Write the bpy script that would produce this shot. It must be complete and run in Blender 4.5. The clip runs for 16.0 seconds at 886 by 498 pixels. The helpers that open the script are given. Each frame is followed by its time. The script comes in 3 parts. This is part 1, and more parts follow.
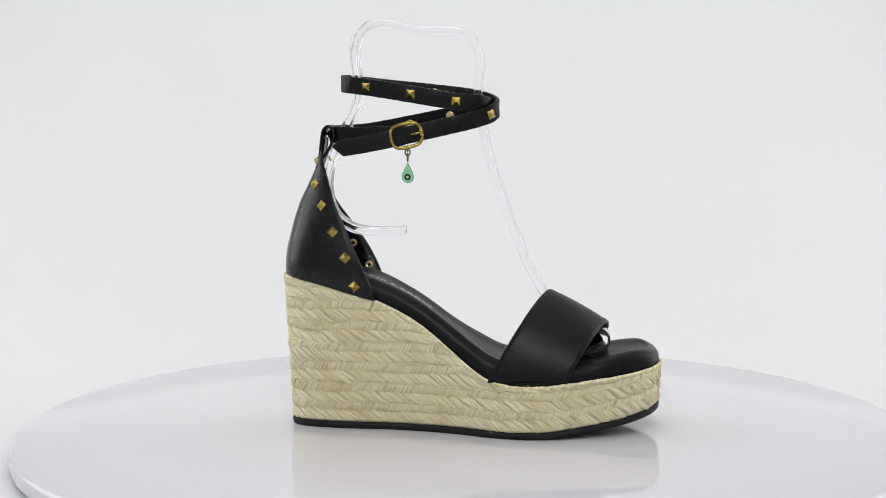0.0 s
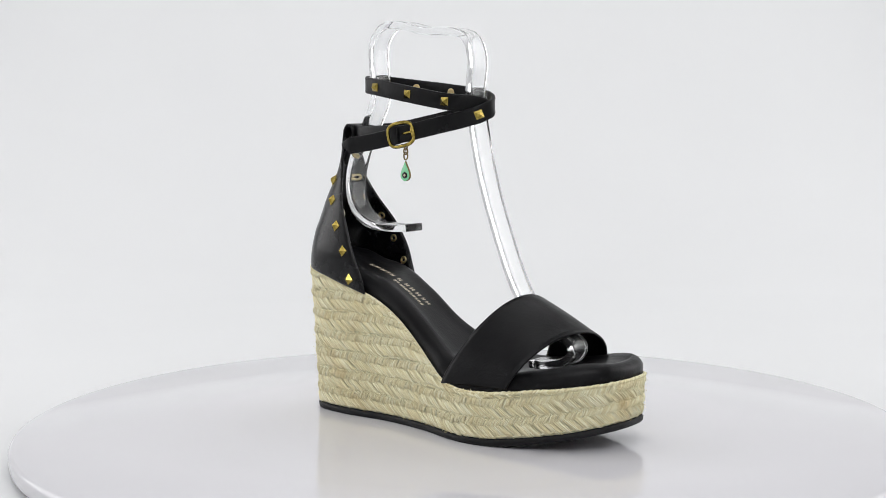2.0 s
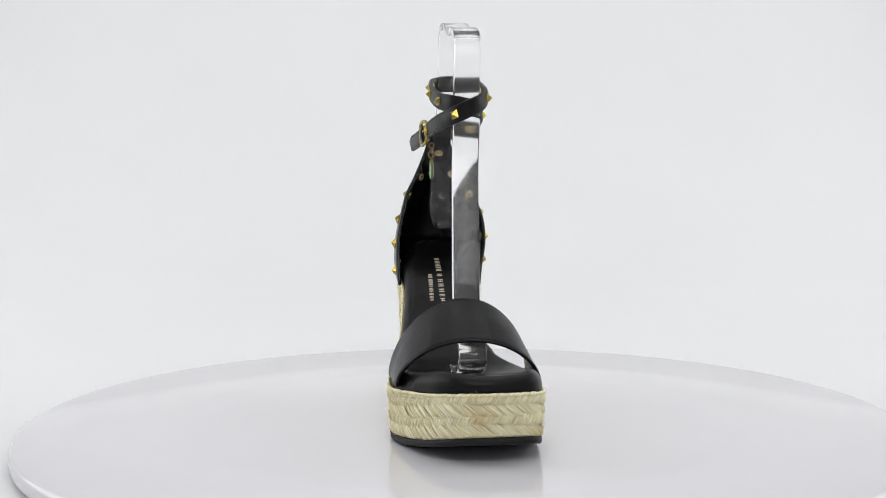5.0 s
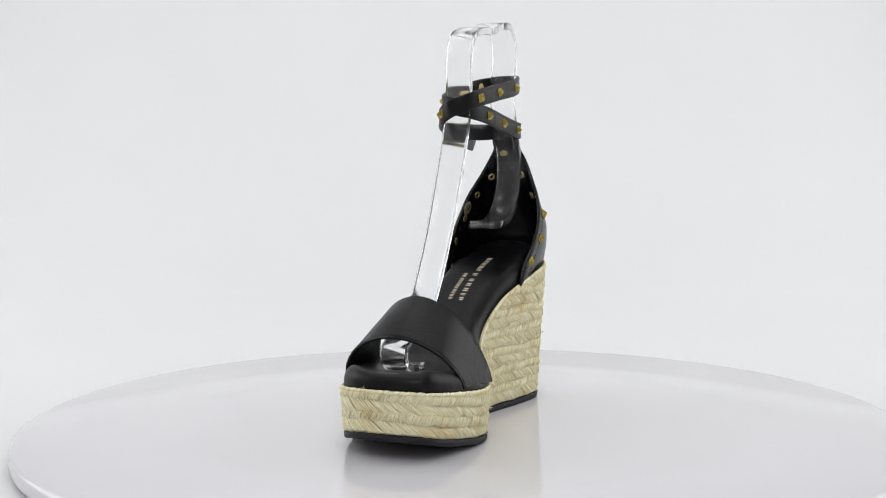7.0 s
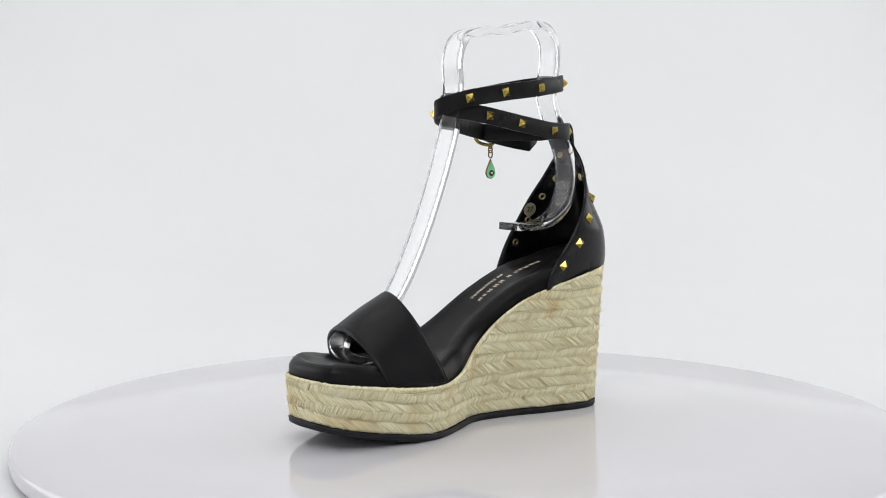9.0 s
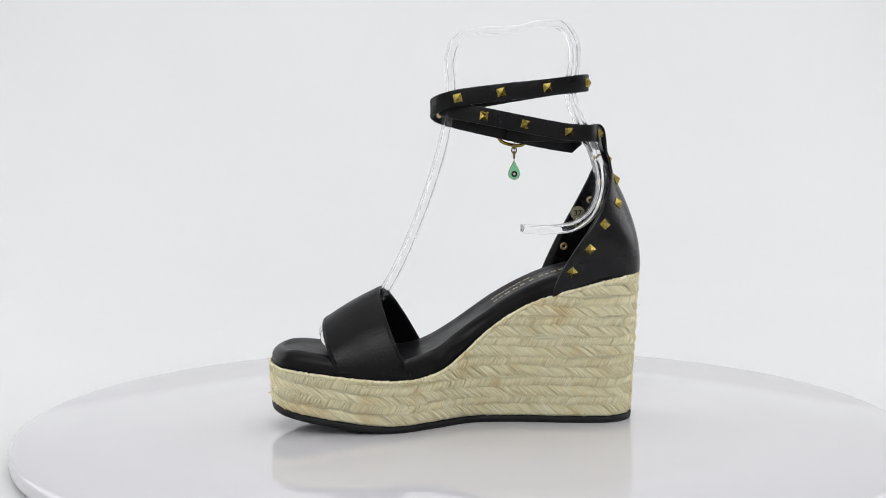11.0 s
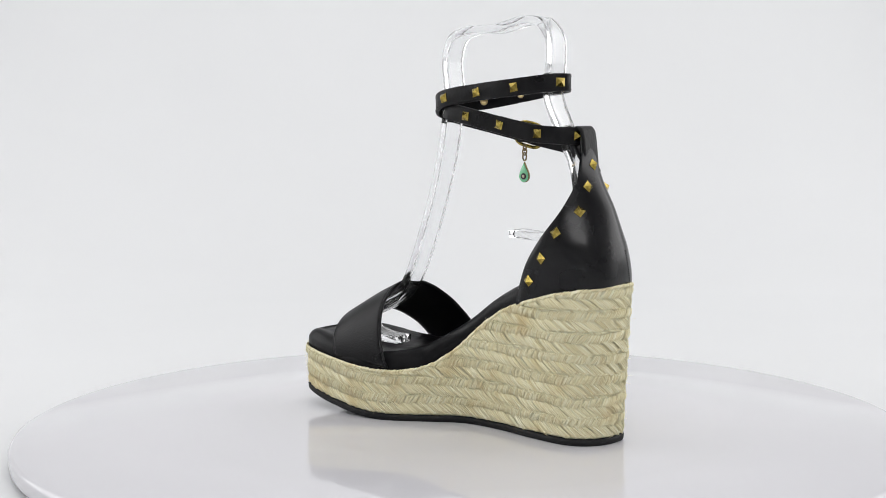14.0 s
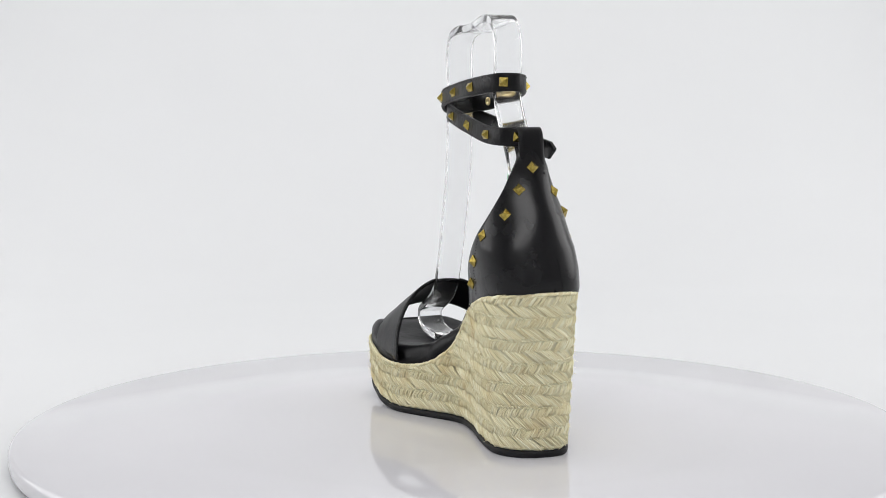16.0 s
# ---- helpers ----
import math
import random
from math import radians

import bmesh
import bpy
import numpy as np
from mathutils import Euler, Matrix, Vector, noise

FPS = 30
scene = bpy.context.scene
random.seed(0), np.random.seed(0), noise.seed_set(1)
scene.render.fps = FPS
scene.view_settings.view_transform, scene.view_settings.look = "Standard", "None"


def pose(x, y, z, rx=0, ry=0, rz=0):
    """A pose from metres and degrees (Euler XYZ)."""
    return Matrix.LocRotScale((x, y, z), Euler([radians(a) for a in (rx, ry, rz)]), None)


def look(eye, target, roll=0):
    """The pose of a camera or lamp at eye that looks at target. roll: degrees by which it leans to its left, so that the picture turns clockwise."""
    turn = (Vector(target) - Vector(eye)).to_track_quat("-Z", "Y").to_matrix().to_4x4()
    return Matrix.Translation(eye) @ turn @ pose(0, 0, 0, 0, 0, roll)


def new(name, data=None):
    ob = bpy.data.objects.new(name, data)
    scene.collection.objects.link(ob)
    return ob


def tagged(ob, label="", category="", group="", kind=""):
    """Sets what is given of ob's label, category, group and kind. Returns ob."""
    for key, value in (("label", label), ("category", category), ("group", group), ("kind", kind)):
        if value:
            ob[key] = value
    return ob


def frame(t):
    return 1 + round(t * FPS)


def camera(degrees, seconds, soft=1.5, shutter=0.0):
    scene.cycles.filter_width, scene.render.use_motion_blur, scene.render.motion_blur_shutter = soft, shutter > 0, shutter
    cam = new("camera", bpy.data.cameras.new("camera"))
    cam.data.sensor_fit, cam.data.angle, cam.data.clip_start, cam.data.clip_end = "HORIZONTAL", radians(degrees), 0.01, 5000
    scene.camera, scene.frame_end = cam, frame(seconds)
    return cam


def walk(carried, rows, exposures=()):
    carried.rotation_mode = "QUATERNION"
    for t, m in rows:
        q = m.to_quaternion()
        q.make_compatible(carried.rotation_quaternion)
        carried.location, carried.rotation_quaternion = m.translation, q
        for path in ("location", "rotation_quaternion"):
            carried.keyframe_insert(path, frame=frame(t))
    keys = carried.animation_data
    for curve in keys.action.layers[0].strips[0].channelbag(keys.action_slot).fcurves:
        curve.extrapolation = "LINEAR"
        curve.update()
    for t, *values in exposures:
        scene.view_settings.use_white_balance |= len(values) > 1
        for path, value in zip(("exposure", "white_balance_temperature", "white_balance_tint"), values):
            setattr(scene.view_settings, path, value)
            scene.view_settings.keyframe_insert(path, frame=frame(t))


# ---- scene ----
cam = camera(32.77, 16.0, soft=0.6)
EYE = Vector((0.0, -0.96, 0.2081))
AIM = EYE + Vector((-math.sin(radians(0.8415)) * math.cos(radians(5.818)), math.cos(radians(0.8415)) * math.cos(radians(5.818)), -math.sin(radians(5.818))))
walk(cam, [(0.0, look(EYE, AIM, -0.12)), (16.0, look(EYE, AIM, -0.12))], exposures=[(0.0, 0.0), (16.0, 0.0)])

# ---- light: a white photo studio, four softboxes outside the view, an added backdrop lamp ----
world = bpy.data.worlds.new("studio_air")
scene.world = world
world.use_nodes = True
world.node_tree.nodes["Background"].inputs["Color"].default_value = (1.0, 1.0, 1.0, 1)
world.node_tree.nodes["Background"].inputs["Strength"].default_value = 0.0


def softbox(name, eye, target, w, h, power, tint=(1.0, 0.99, 0.995)):
    lamp = bpy.data.lights.new(name, "AREA")
    lamp.shape, lamp.size, lamp.size_y, lamp.energy, lamp.color = "RECTANGLE", w, h, power, tint
    ob = new(name, lamp)
    ob.matrix_world = look(Vector(eye), Vector(target))
    return ob


softbox("top_softbox", (0.0, -0.1, 1.75), (0, 0.0, 0), 1.3, 1.0, 3.7)
softbox("front_softbox", (0.0, -1.5, 1.35), (0, 0, 0.1), 1.3, 0.6, 11.9)
softbox("side_softbox_west", (-1.3, 0.35, 0.65), (0, 0, 0.1), 1.0, 1.1, 6.7)
softbox("side_softbox_east", (1.3, 0.45, 0.65), (0, 0, 0.1), 1.0, 1.1, 6.7)
# unseen lamp added to brighten the backdrop paper, aimed at its upper part
softbox("backdrop_fill", (0.0, 0.75, 1.8), (0, 1.45, 0.85), 1.8, 0.4, 7.8)


# ---- materials ----
def material(name, color, rough=0.5, metal=0.0):
    m = bpy.data.materials.new(name)
    m.use_nodes = True
    b = m.node_tree.nodes["Principled BSDF"]
    b.inputs["Base Color"].default_value = (*color, 1)
    b.inputs["Roughness"].default_value = rough
    b.inputs["Metallic"].default_value = metal
    return m, m.node_tree, b


def noise_node(nt, scale, detail=4.0, rough=0.55):
    co = nt.nodes.new("ShaderNodeTexCoord")
    n = nt.nodes.new("ShaderNodeTexNoise")
    n.inputs["Scale"].default_value, n.inputs["Detail"].default_value, n.inputs["Roughness"].default_value = scale, detail, rough
    nt.links.new(co.outputs["Object"], n.inputs["Vector"])
    return n


def ramp(nt, source, stops):
    r = nt.nodes.new("ShaderNodeValToRGB")
    el = r.color_ramp.elements
    el[0].position, el[0].color = stops[0][0], (*stops[0][1], 1)
    el[1].position, el[1].color = stops[-1][0], (*stops[-1][1], 1)
    for p, c in stops[1:-1]:
        e = el.new(p)
        e.color = (*c, 1)
    nt.links.new(source, r.inputs["Fac"])
    return r


def bump(nt, b, height, strength, distance):
    n = nt.nodes.new("ShaderNodeBump")
    n.inputs["Strength"].default_value, n.inputs["Distance"].default_value = strength, distance
    nt.links.new(height, n.inputs["Height"])
    nt.links.new(n.outputs["Normal"], b.inputs["Normal"])
    return n


def leather(name, dark, light, r0, r1, grain=900.0, relief=0.25, gloss=0.16):
    m, nt, b = material(name, dark)
    b.inputs["Specular IOR Level"].default_value = gloss
    stains = noise_node(nt, 45, 5)
    c = ramp(nt, stains.outputs["Fac"], [(0.3, dark), (0.75, light)])
    nt.links.new(c.outputs["Color"], b.inputs["Base Color"])
    rr = ramp(nt, stains.outputs["Fac"], [(0.3, (r0,) * 3), (0.7, (r1,) * 3)])
    nt.links.new(rr.outputs["Color"], b.inputs["Roughness"])
    co = nt.nodes.new("ShaderNodeTexCoord")
    v = nt.nodes.new("ShaderNodeTexVoronoi")
    v.inputs["Scale"].default_value = grain
    nt.links.new(co.outputs["Object"], v.inputs["Vector"])
    fold = noise_node(nt, 130, 3)
    mix = nt.nodes.new("ShaderNodeMath")
    mix.operation = "MULTIPLY_ADD"
    mix.inputs[1].default_value = 0.35
    nt.links.new(v.outputs["Distance"], mix.inputs[0])
    nt.links.new(fold.outputs["Fac"], mix.inputs[2])
    bump(nt, b, mix.outputs[0], relief, 0.0006)
    return m


LEATHER = leather("black_leather", (0.003, 0.003, 0.0036), (0.006, 0.006, 0.0068), 0.25, 0.44, 780, 0.38, 0.19)
SMOOTH_LEATHER = leather("smooth_black_leather", (0.003, 0.003, 0.0036), (0.005, 0.005, 0.006), 0.2, 0.32, 1100, 0.14, 0.3)
LINING = leather("black_lining", (0.003, 0.003, 0.0036), (0.006, 0.006, 0.007), 0.5, 0.65, 700, 0.2)
FOOTBED = leather("black_footbed_leather", (0.0035, 0.0035, 0.004), (0.007, 0.007, 0.008), 0.3, 0.46, 800, 0.36)
THREAD, _, b = material("black_thread", (0.011, 0.011, 0.012), 0.5)
b.inputs["Specular IOR Level"].default_value = 0.12

RUBBER, nt, b = material("black_rubber", (0.012, 0.012, 0.013), 0.55)
b.inputs["Specular IOR Level"].default_value = 0.2
bump(nt, b, noise_node(nt, 500, 3).outputs["Fac"], 0.2, 0.0004)

JUTE, nt, b = material("jute_yarn", (0.5, 0.42, 0.25), 0.85)
geo = nt.nodes.new("ShaderNodeNewGeometry")
tone = ramp(nt, geo.outputs["Random Per Island"], [(0.0, (0.70, 0.62, 0.38)), (0.2, (0.82, 0.755, 0.49)), (0.6, (0.89, 0.84, 0.59)), (1.0, (0.96, 0.94, 0.73))])
spots = noise_node(nt, 42, 5)
spot = ramp(nt, spots.outputs["Fac"], [(0.28, (0.86, 0.78, 0.66)), (0.45, (0.97, 0.96, 0.93)), (0.7, (1.0, 1.0, 1.0))])
mul = nt.nodes.new("ShaderNodeMix")
mul.data_type, mul.blend_type = "RGBA", "MULTIPLY"
mul.inputs["Factor"].default_value = 1.0
nt.links.new(tone.outputs["Color"], mul.inputs["A"])
nt.links.new(spot.outputs["Color"], mul.inputs["B"])
nt.links.new(mul.outputs["Result"], b.inputs["Base Color"])
bump(nt, b, noise_node(nt, 2200, 3, 0.7).outputs["Fac"], 0.5, 0.0004)
b.inputs["Specular IOR Level"].default_value = 0.25

BRASS, nt, b = material("antique_brass", (0.45, 0.31, 0.08), 0.22, 1.0)
tarnish = ramp(nt, noise_node(nt, 350, 4).outputs["Fac"], [(0.3, (0.19, 0.14, 0.024)), (0.7, (0.54, 0.42, 0.11))])
nt.links.new(tarnish.outputs["Color"], b.inputs["Base Color"])

BRONZE, nt, b = material("dark_antique_bronze", (0.20, 0.145, 0.07), 0.35, 1.0)
PALE_BRASS, nt, b = material("pale_brass", (0.72, 0.58, 0.30), 0.28, 1.0)
ENAMEL, nt, b = material("pale_green_enamel", (0.24, 0.66, 0.36), 0.15)
BLACK_ENAMEL, nt, b = material("black_enamel", (0.01, 0.01, 0.01), 0.2)
CREAM, nt, b = material("cream_foil", (0.62, 0.55, 0.42), 0.45)
STICKER, nt, b = material("clear_sticker", (0.27, 0.25, 0.165), 0.3)

ACRYLIC, nt, b = material("clear_acrylic", (0.985, 0.99, 0.995), 0.1)
b.inputs["Transmission Weight"].default_value = 0.985
b.inputs["IOR"].default_value = 1.33

DISC, nt, b = material("white_gloss_acrylic", (0.78, 0.78, 0.80), 0.06)
b.inputs["IOR"].default_value = 1.45
scuff = ramp(nt, noise_node(nt, 9, 5).outputs["Fac"], [(0.3, (0.05,) * 3), (0.8, (0.10,) * 3)])
nt.links.new(scuff.outputs["Color"], b.inputs["Roughness"])
tint = ramp(nt, noise_node(nt, 4, 3).outputs["Fac"], [(0.3, (0.662, 0.658, 0.688)), (0.8, (0.682, 0.678, 0.708))])
nt.links.new(tint.outputs["Color"], b.inputs["Base Color"])

PAPER, nt, b = material("white_backdrop_paper", (0.80, 0.81, 0.815), 0.9)
paper = ramp(nt, noise_node(nt, 3, 4).outputs["Fac"], [(0.3, (0.735, 0.745, 0.752)), (0.8, (0.755, 0.765, 0.772))])
nt.links.new(paper.outputs["Color"], b.inputs["Base Color"])
b.inputs["Specular IOR Level"].default_value = 0.1
WALL, nt, b = material("studio_wall_paint", (0.82, 0.82, 0.82), 0.9)


# ---- mesh helpers (shoe numbers in millimetres) ----
MM = 0.001


def part(name, bm, mat, parent, label="", smooth=True):
    me = bpy.data.meshes.new(name)
    if smooth:
        for f in bm.faces:
            f.smooth = True
    bm.to_mesh(me)
    bm.free()
    me.materials.append(mat)
    ob = new(name, me)
    if parent is not None:
        ob.parent = parent
    if label:
        tagged(ob, label)
    return ob


def shared(name, me, parent, m, label=""):
    ob = new(name, me)
    ob.parent = parent
    ob.matrix_basis = m
    if label:
        tagged(ob, label)
    return ob


def mesh_of(bm, mat, smooth=False):
    me = bpy.data.meshes.new("piece")
    for f in bm.faces:
        f.smooth = smooth
    bm.to_mesh(me)
    bm.free()
    me.materials.append(mat)
    return me


def spline(points, n, closed=False):
    """Centripetal-like smooth curve through a few control points, evenly spaced, as an n x 3 array."""
    p = [np.array(q, float) for q in points]
    k = len(p)
    out = []
    for i in range(k if closed else k - 1):
        if closed:
            a, b, c, d = p[i - 1], p[i], p[(i + 1) % k], p[(i + 2) % k]
        else:
            b, c = p[i], p[i + 1]
            a = p[i - 1] if i else 2 * b - c
            d = p[i + 2] if i + 2 < k else 2 * c - b
        la, lb, lc = (max(np.linalg.norm(v), 1e-6) ** 0.5 for v in (b - a, c - b, d - c))
        t0, t1, t2, t3 = 0, la, la + lb, la + lb + lc
        for t in np.linspace(t1, t2, 24, endpoint=False):
            a1 = (t1 - t) / (t1 - t0) * a + (t - t0) / (t1 - t0) * b
            a2 = (t2 - t) / (t2 - t1) * b + (t - t1) / (t2 - t1) * c
            a3 = (t3 - t) / (t3 - t2) * c + (t - t2) / (t3 - t2) * d
            b1 = (t2 - t) / (t2 - t0) * a1 + (t - t0) / (t2 - t0) * a2
            b2 = (t3 - t) / (t3 - t1) * a2 + (t - t1) / (t3 - t1) * a3
            out.append((t2 - t) / (t2 - t1) * b1 + (t - t1) / (t2 - t1) * b2)
    out.append(p[0] if closed else p[-1])
    out = np.array(out)
    s = np.concatenate([[0], np.cumsum(np.linalg.norm(np.diff(out, axis=0), axis=1))])
    w = np.linspace(0, s[-1], n + 1)[:-1] if closed else np.linspace(0, s[-1], n)
    return np.stack([np.interp(w, s, out[:, i]) for i in range(out.shape[1])], 1)


def smoothed(xs, ys):
    """A smooth function through a few (x, y) pairs."""
    c = spline(list(zip(xs, ys)), 400)
    return lambda x: np.interp(x, c[:, 0], c[:, 1])


def grid_faces(bm, rows, closed_rows=False, closed_cols=False):
    """Quads between rows of points; rows is an array r x c x 3 in millimetres."""
    v = [[bm.verts.new(Vector(q) * MM) for q in row] for row in rows]
    r, c = len(v), len(v[0])
    for i in range(r if closed_rows else r - 1):
        for j in range(c if closed_cols else c - 1):
            bm.faces.new((v[i][j], v[i][(j + 1) % c], v[(i + 1) % r][(j + 1) % c], v[(i + 1) % r][j]))
    return v


def grid_normals(g):
    du, dv = np.gradient(g, axis=0), np.gradient(g, axis=1)
    n = np.cross(du, dv)
    return n / np.maximum(np.linalg.norm(n, axis=2, keepdims=True), 1e-9)


def sheet(g, thick):
    """A closed leather-like sheet: the grid g and a copy of it set back by thick along the normals, with rounded edges."""
    n = grid_normals(g)
    mid = g - n * thick / 2
    loops = []
    r, c = g.shape[:2]
    idx = [(0, j) for j in range(c)] + [(i, c - 1) for i in range(1, r)] + [(r - 1, j) for j in range(c - 2, -1, -1)] + [(i, 0) for i in range(r - 2, 0, -1)]
    bm = bmesh.new()
    a = grid_faces(bm, g)
    b = grid_faces(bm, (g - n * thick)[:, ::-1])
    b = [row[::-1] for row in b]
    centre = {}
    for k, (i, j) in enumerate(idx):
        i2, j2 = min(max(i, 1), r - 2), min(max(j, 1), c - 2)
        out = mid[i, j] - mid[i2, j2]
        out /= max(np.linalg.norm(out), 1e-9)
        centre[k] = bm.verts.new(Vector(mid[i, j] + out * thick * 0.4) * MM)
    m = len(idx)
    for k in range(m):
        (i, j), (i2, j2) = idx[k], idx[(k + 1) % m]
        bm.faces.new((a[i2][j2], a[i][j], centre[k], centre[(k + 1) % m]))
        bm.faces.new((centre[(k + 1) % m], centre[k], b[i][j], b[i2][j2]))
    bmesh.ops.recalc_face_normals(bm, faces=bm.faces)
    return bm


def frames_along(path, up):
    """Tangent, up (made square to the tangent) and outward normal along a path."""
    t = np.gradient(path, axis=0)
    t /= np.linalg.norm(t, axis=1, keepdims=True)
    u = np.broadcast_to(np.asarray(up, float), path.shape)
    u = u - (u * t).sum(1, keepdims=True) * t
    u = u / np.linalg.norm(u, axis=1, keepdims=True)
    return t, u, np.cross(t, u)


def sweep(path, section, up, ragged=0.0, tip=0):
    """Sweep a closed section (list of (normal, up) offsets) along a path; capped at both ends."""
    t, u, n = frames_along(path, up)
    rows = np.array([[path[i] + n[i] * a + u[i] * b for a, b in section] for i in range(len(path))])
    high = max(b for _, b in section)
    for i in range(len(path)):
        left = len(path) - 1 - i
        for j, (a, b) in enumerate(section):
            if ragged and abs(b) > high - 0.8:
                rows[i, j] += u[i] * math.copysign(rnd_edge.uniform(-ragged, ragged), b)
            if left < tip:
                rows[i, j] -= u[i] * (b - 2.0) * (1 - left / tip) * 0.9
    bm = bmesh.new()
    v = grid_faces(bm, rows, closed_cols=True)
    bm.faces.new(v[0])
    bm.faces.new(v[-1][::-1])
    bmesh.ops.recalc_face_normals(bm, faces=bm.faces)
    return bm


rnd_edge = random.Random(9)


def rounded_rect(w, h, r, k=3):
    pts = []
    for cx, cy, a0 in ((w / 2 - r, h / 2 - r, 0), (-w / 2 + r, h / 2 - r, 90), (-w / 2 + r, -h / 2 + r, 180), (w / 2 - r, -h / 2 + r, 270)):
        for i in range(k + 1):
            a = radians(a0 + 90 * i / k)
            pts.append((cx + r * math.cos(a), cy + r * math.sin(a)))
    return pts


def circle(r, k=8):
    return [(r * math.cos(2 * math.pi * i / k), r * math.sin(2 * math.pi * i / k)) for i in range(k)]


def tube(path, r, k=8, closed=False):
    """A round rod along a path in any direction."""
    path = np.asarray(path, float)
    bm = bmesh.new()
    rows = []
    m = len(path)
    ref = np.array((0.31, 0.52, 0.79))
    for i in range(m):
        t = path[(i + 1) % m] - path[i - 1] if closed else path[min(i + 1, m - 1)] - path[max(i - 1, 0)]
        t = t / np.linalg.norm(t)
        a = np.cross(t, ref)
        a /= np.linalg.norm(a)
        b = np.cross(t, a)
        rows.append([path[i] + r * (a * c + b * s) for c, s in circle(1, k)])
    v = grid_faces(bm, np.array(rows), closed_rows=closed, closed_cols=True)
    if not closed:
        bm.faces.new(v[0])
        bm.faces.new(v[-1][::-1])
    bmesh.ops.recalc_face_normals(bm, faces=bm.faces)
    return bm


def lathe(profile, k=24):
    """Turn (radius, height) pairs round z; millimetres."""
    bm = bmesh.new()
    rows = np.array([[(r * math.cos(2 * math.pi * i / k), r * math.sin(2 * math.pi * i / k), z) for i in range(k)] for r, z in profile])
    v = grid_faces(bm, rows, closed_cols=True)
    bm.faces.new(v[0][::-1])
    bm.faces.new(v[-1])
    bmesh.ops.recalc_face_normals(bm, faces=bm.faces)
    return bm


def facing(place, normal, up=(0, 0, 1), spin=0.0):
    """A pose in metres at place (millimetres) with local z along normal and local y near up."""
    z = Vector(normal).normalized()
    y = Vector(up) - z * Vector(up).dot(z)
    y.normalize()
    x = y.cross(z)
    m = Matrix((x, y, z)).transposed().to_4x4()
    return Matrix.Translation(Vector(place) * MM) @ m @ pose(0, 0, 0, 0, 0, spin)


# ---- the studio ----
def build_studio():
    # one sweep of paper: table level in front, curved up into the backdrop
    prof = [(-1.6, -0.016), (0.75, -0.016)]
    for i in range(1, 17):
        a = radians(90 * i / 16)
        prof.append((0.75 + 0.7 * math.sin(a), -0.016 + 0.7 * (1 - math.cos(a))))
    prof.append((1.45, 1.9))
    bm = bmesh.new()
    rows = [[bm.verts.new((x, y, z)) for y, z in prof] for x in np.linspace(-1.9, 1.9, 9)]
    for a, b in zip(rows, rows[1:]):
        for j in range(len(prof) - 1):
            bm.faces.new((a[j], b[j], b[j + 1], a[j + 1]))
    back = part("backdrop", bm, PAPER, None)
    tagged(back, "seamless white paper backdrop curving up behind the turntable", "backdrop", kind="structure")

    def slab(name, lo, hi, label, cat):
        bm = bmesh.new()
        bmesh.ops.create_cube(bm, size=1)
        for v in bm.verts:
            v.co = Vector([(lo[i] + hi[i]) / 2 + v.co[i] * (hi[i] - lo[i]) for i in range(3)])
        ob = part(name, bm, WALL, None, smooth=False)
        tagged(ob, label, cat, kind="structure")

    slab("wall_north", (-2.0, 1.6, -0.9), (2.0, 1.7, 2.1), "plain pale grey studio wall behind the paper", "wall")
    slab("wall_south", (-2.0, -1.9, -0.9), (2.0, -1.8, 2.1), "plain pale grey studio wall", "wall")
    slab("wall_west", (-2.1, -1.8, -0.9), (-2.0, 1.6, 2.1), "plain pale grey studio wall", "wall")
    slab("wall_east", (2.0, -1.8, -0.9), (2.1, 1.6, 2.1), "plain pale grey studio wall", "wall")
    slab("ceiling", (-2.1, -1.9, 2.1), (2.1, 1.7, 2.2), "plain pale grey studio ceiling", "ceiling")
    slab("floor", (-2.1, -1.9, -1.0), (2.1, 1.7, -0.9), "plain pale grey studio floor", "floor")


def build_turntable():
    table = new("turntable")
    tagged(table, "round glossy white display turntable carrying one sandal", "turntable")
    r = 285.0
    part("disc", lathe([(r - 4, -12), (r - 1, -11.2), (r, -9), (r, -3), (r - 0.8, -1), (r - 3, 0), (r * 0.6, 0), (20, 0), (0.5, 0)], 160), DISC, table, "glossy white acrylic disc")
    part("base", lathe([(150, -14.2), (155, -14.0), (155, -13.0), (140, -12.4), (0.5, -12.4)], 64), DISC, table, "white round base")
    return table


# ---- the sandal ----
OUTLINE = spline([(-110.8, -8), (-109.4, -17.4), (-101.5, -24.6), (-78, -30), (-41, -31.5), (-5, -39.5), (24, -50.5), (45, -53.3), (66, -50), (82, -45.5), (97, -39.5), (109, -33), (118, -24), (122, -14), (123.3, -4), (122.7, 6),
                  (121, 14.8), (116.4, 23.0), (102, 28.9), (83, 32.4), (69, 34.4), (54, 34), (41, 31), (18, 19), (-4, 7.5), (-31, 8.5), (-62, 15.5), (-91, 18.6), (-102.5, 13.2), (-108.9, 3.6)], 320, closed=True)
_t = np.roll(OUTLINE, -1, 0) - np.roll(OUTLINE, 1, 0)
_t /= np.linalg.norm(_t, axis=1, keepdims=True)
OUT_N = np.stack([_t[:, 1], -_t[:, 0]], 1)
STEP = np.linalg.norm(np.roll(OUTLINE, -1, 0) - OUTLINE, axis=1)
LENGTH = STEP.sum()
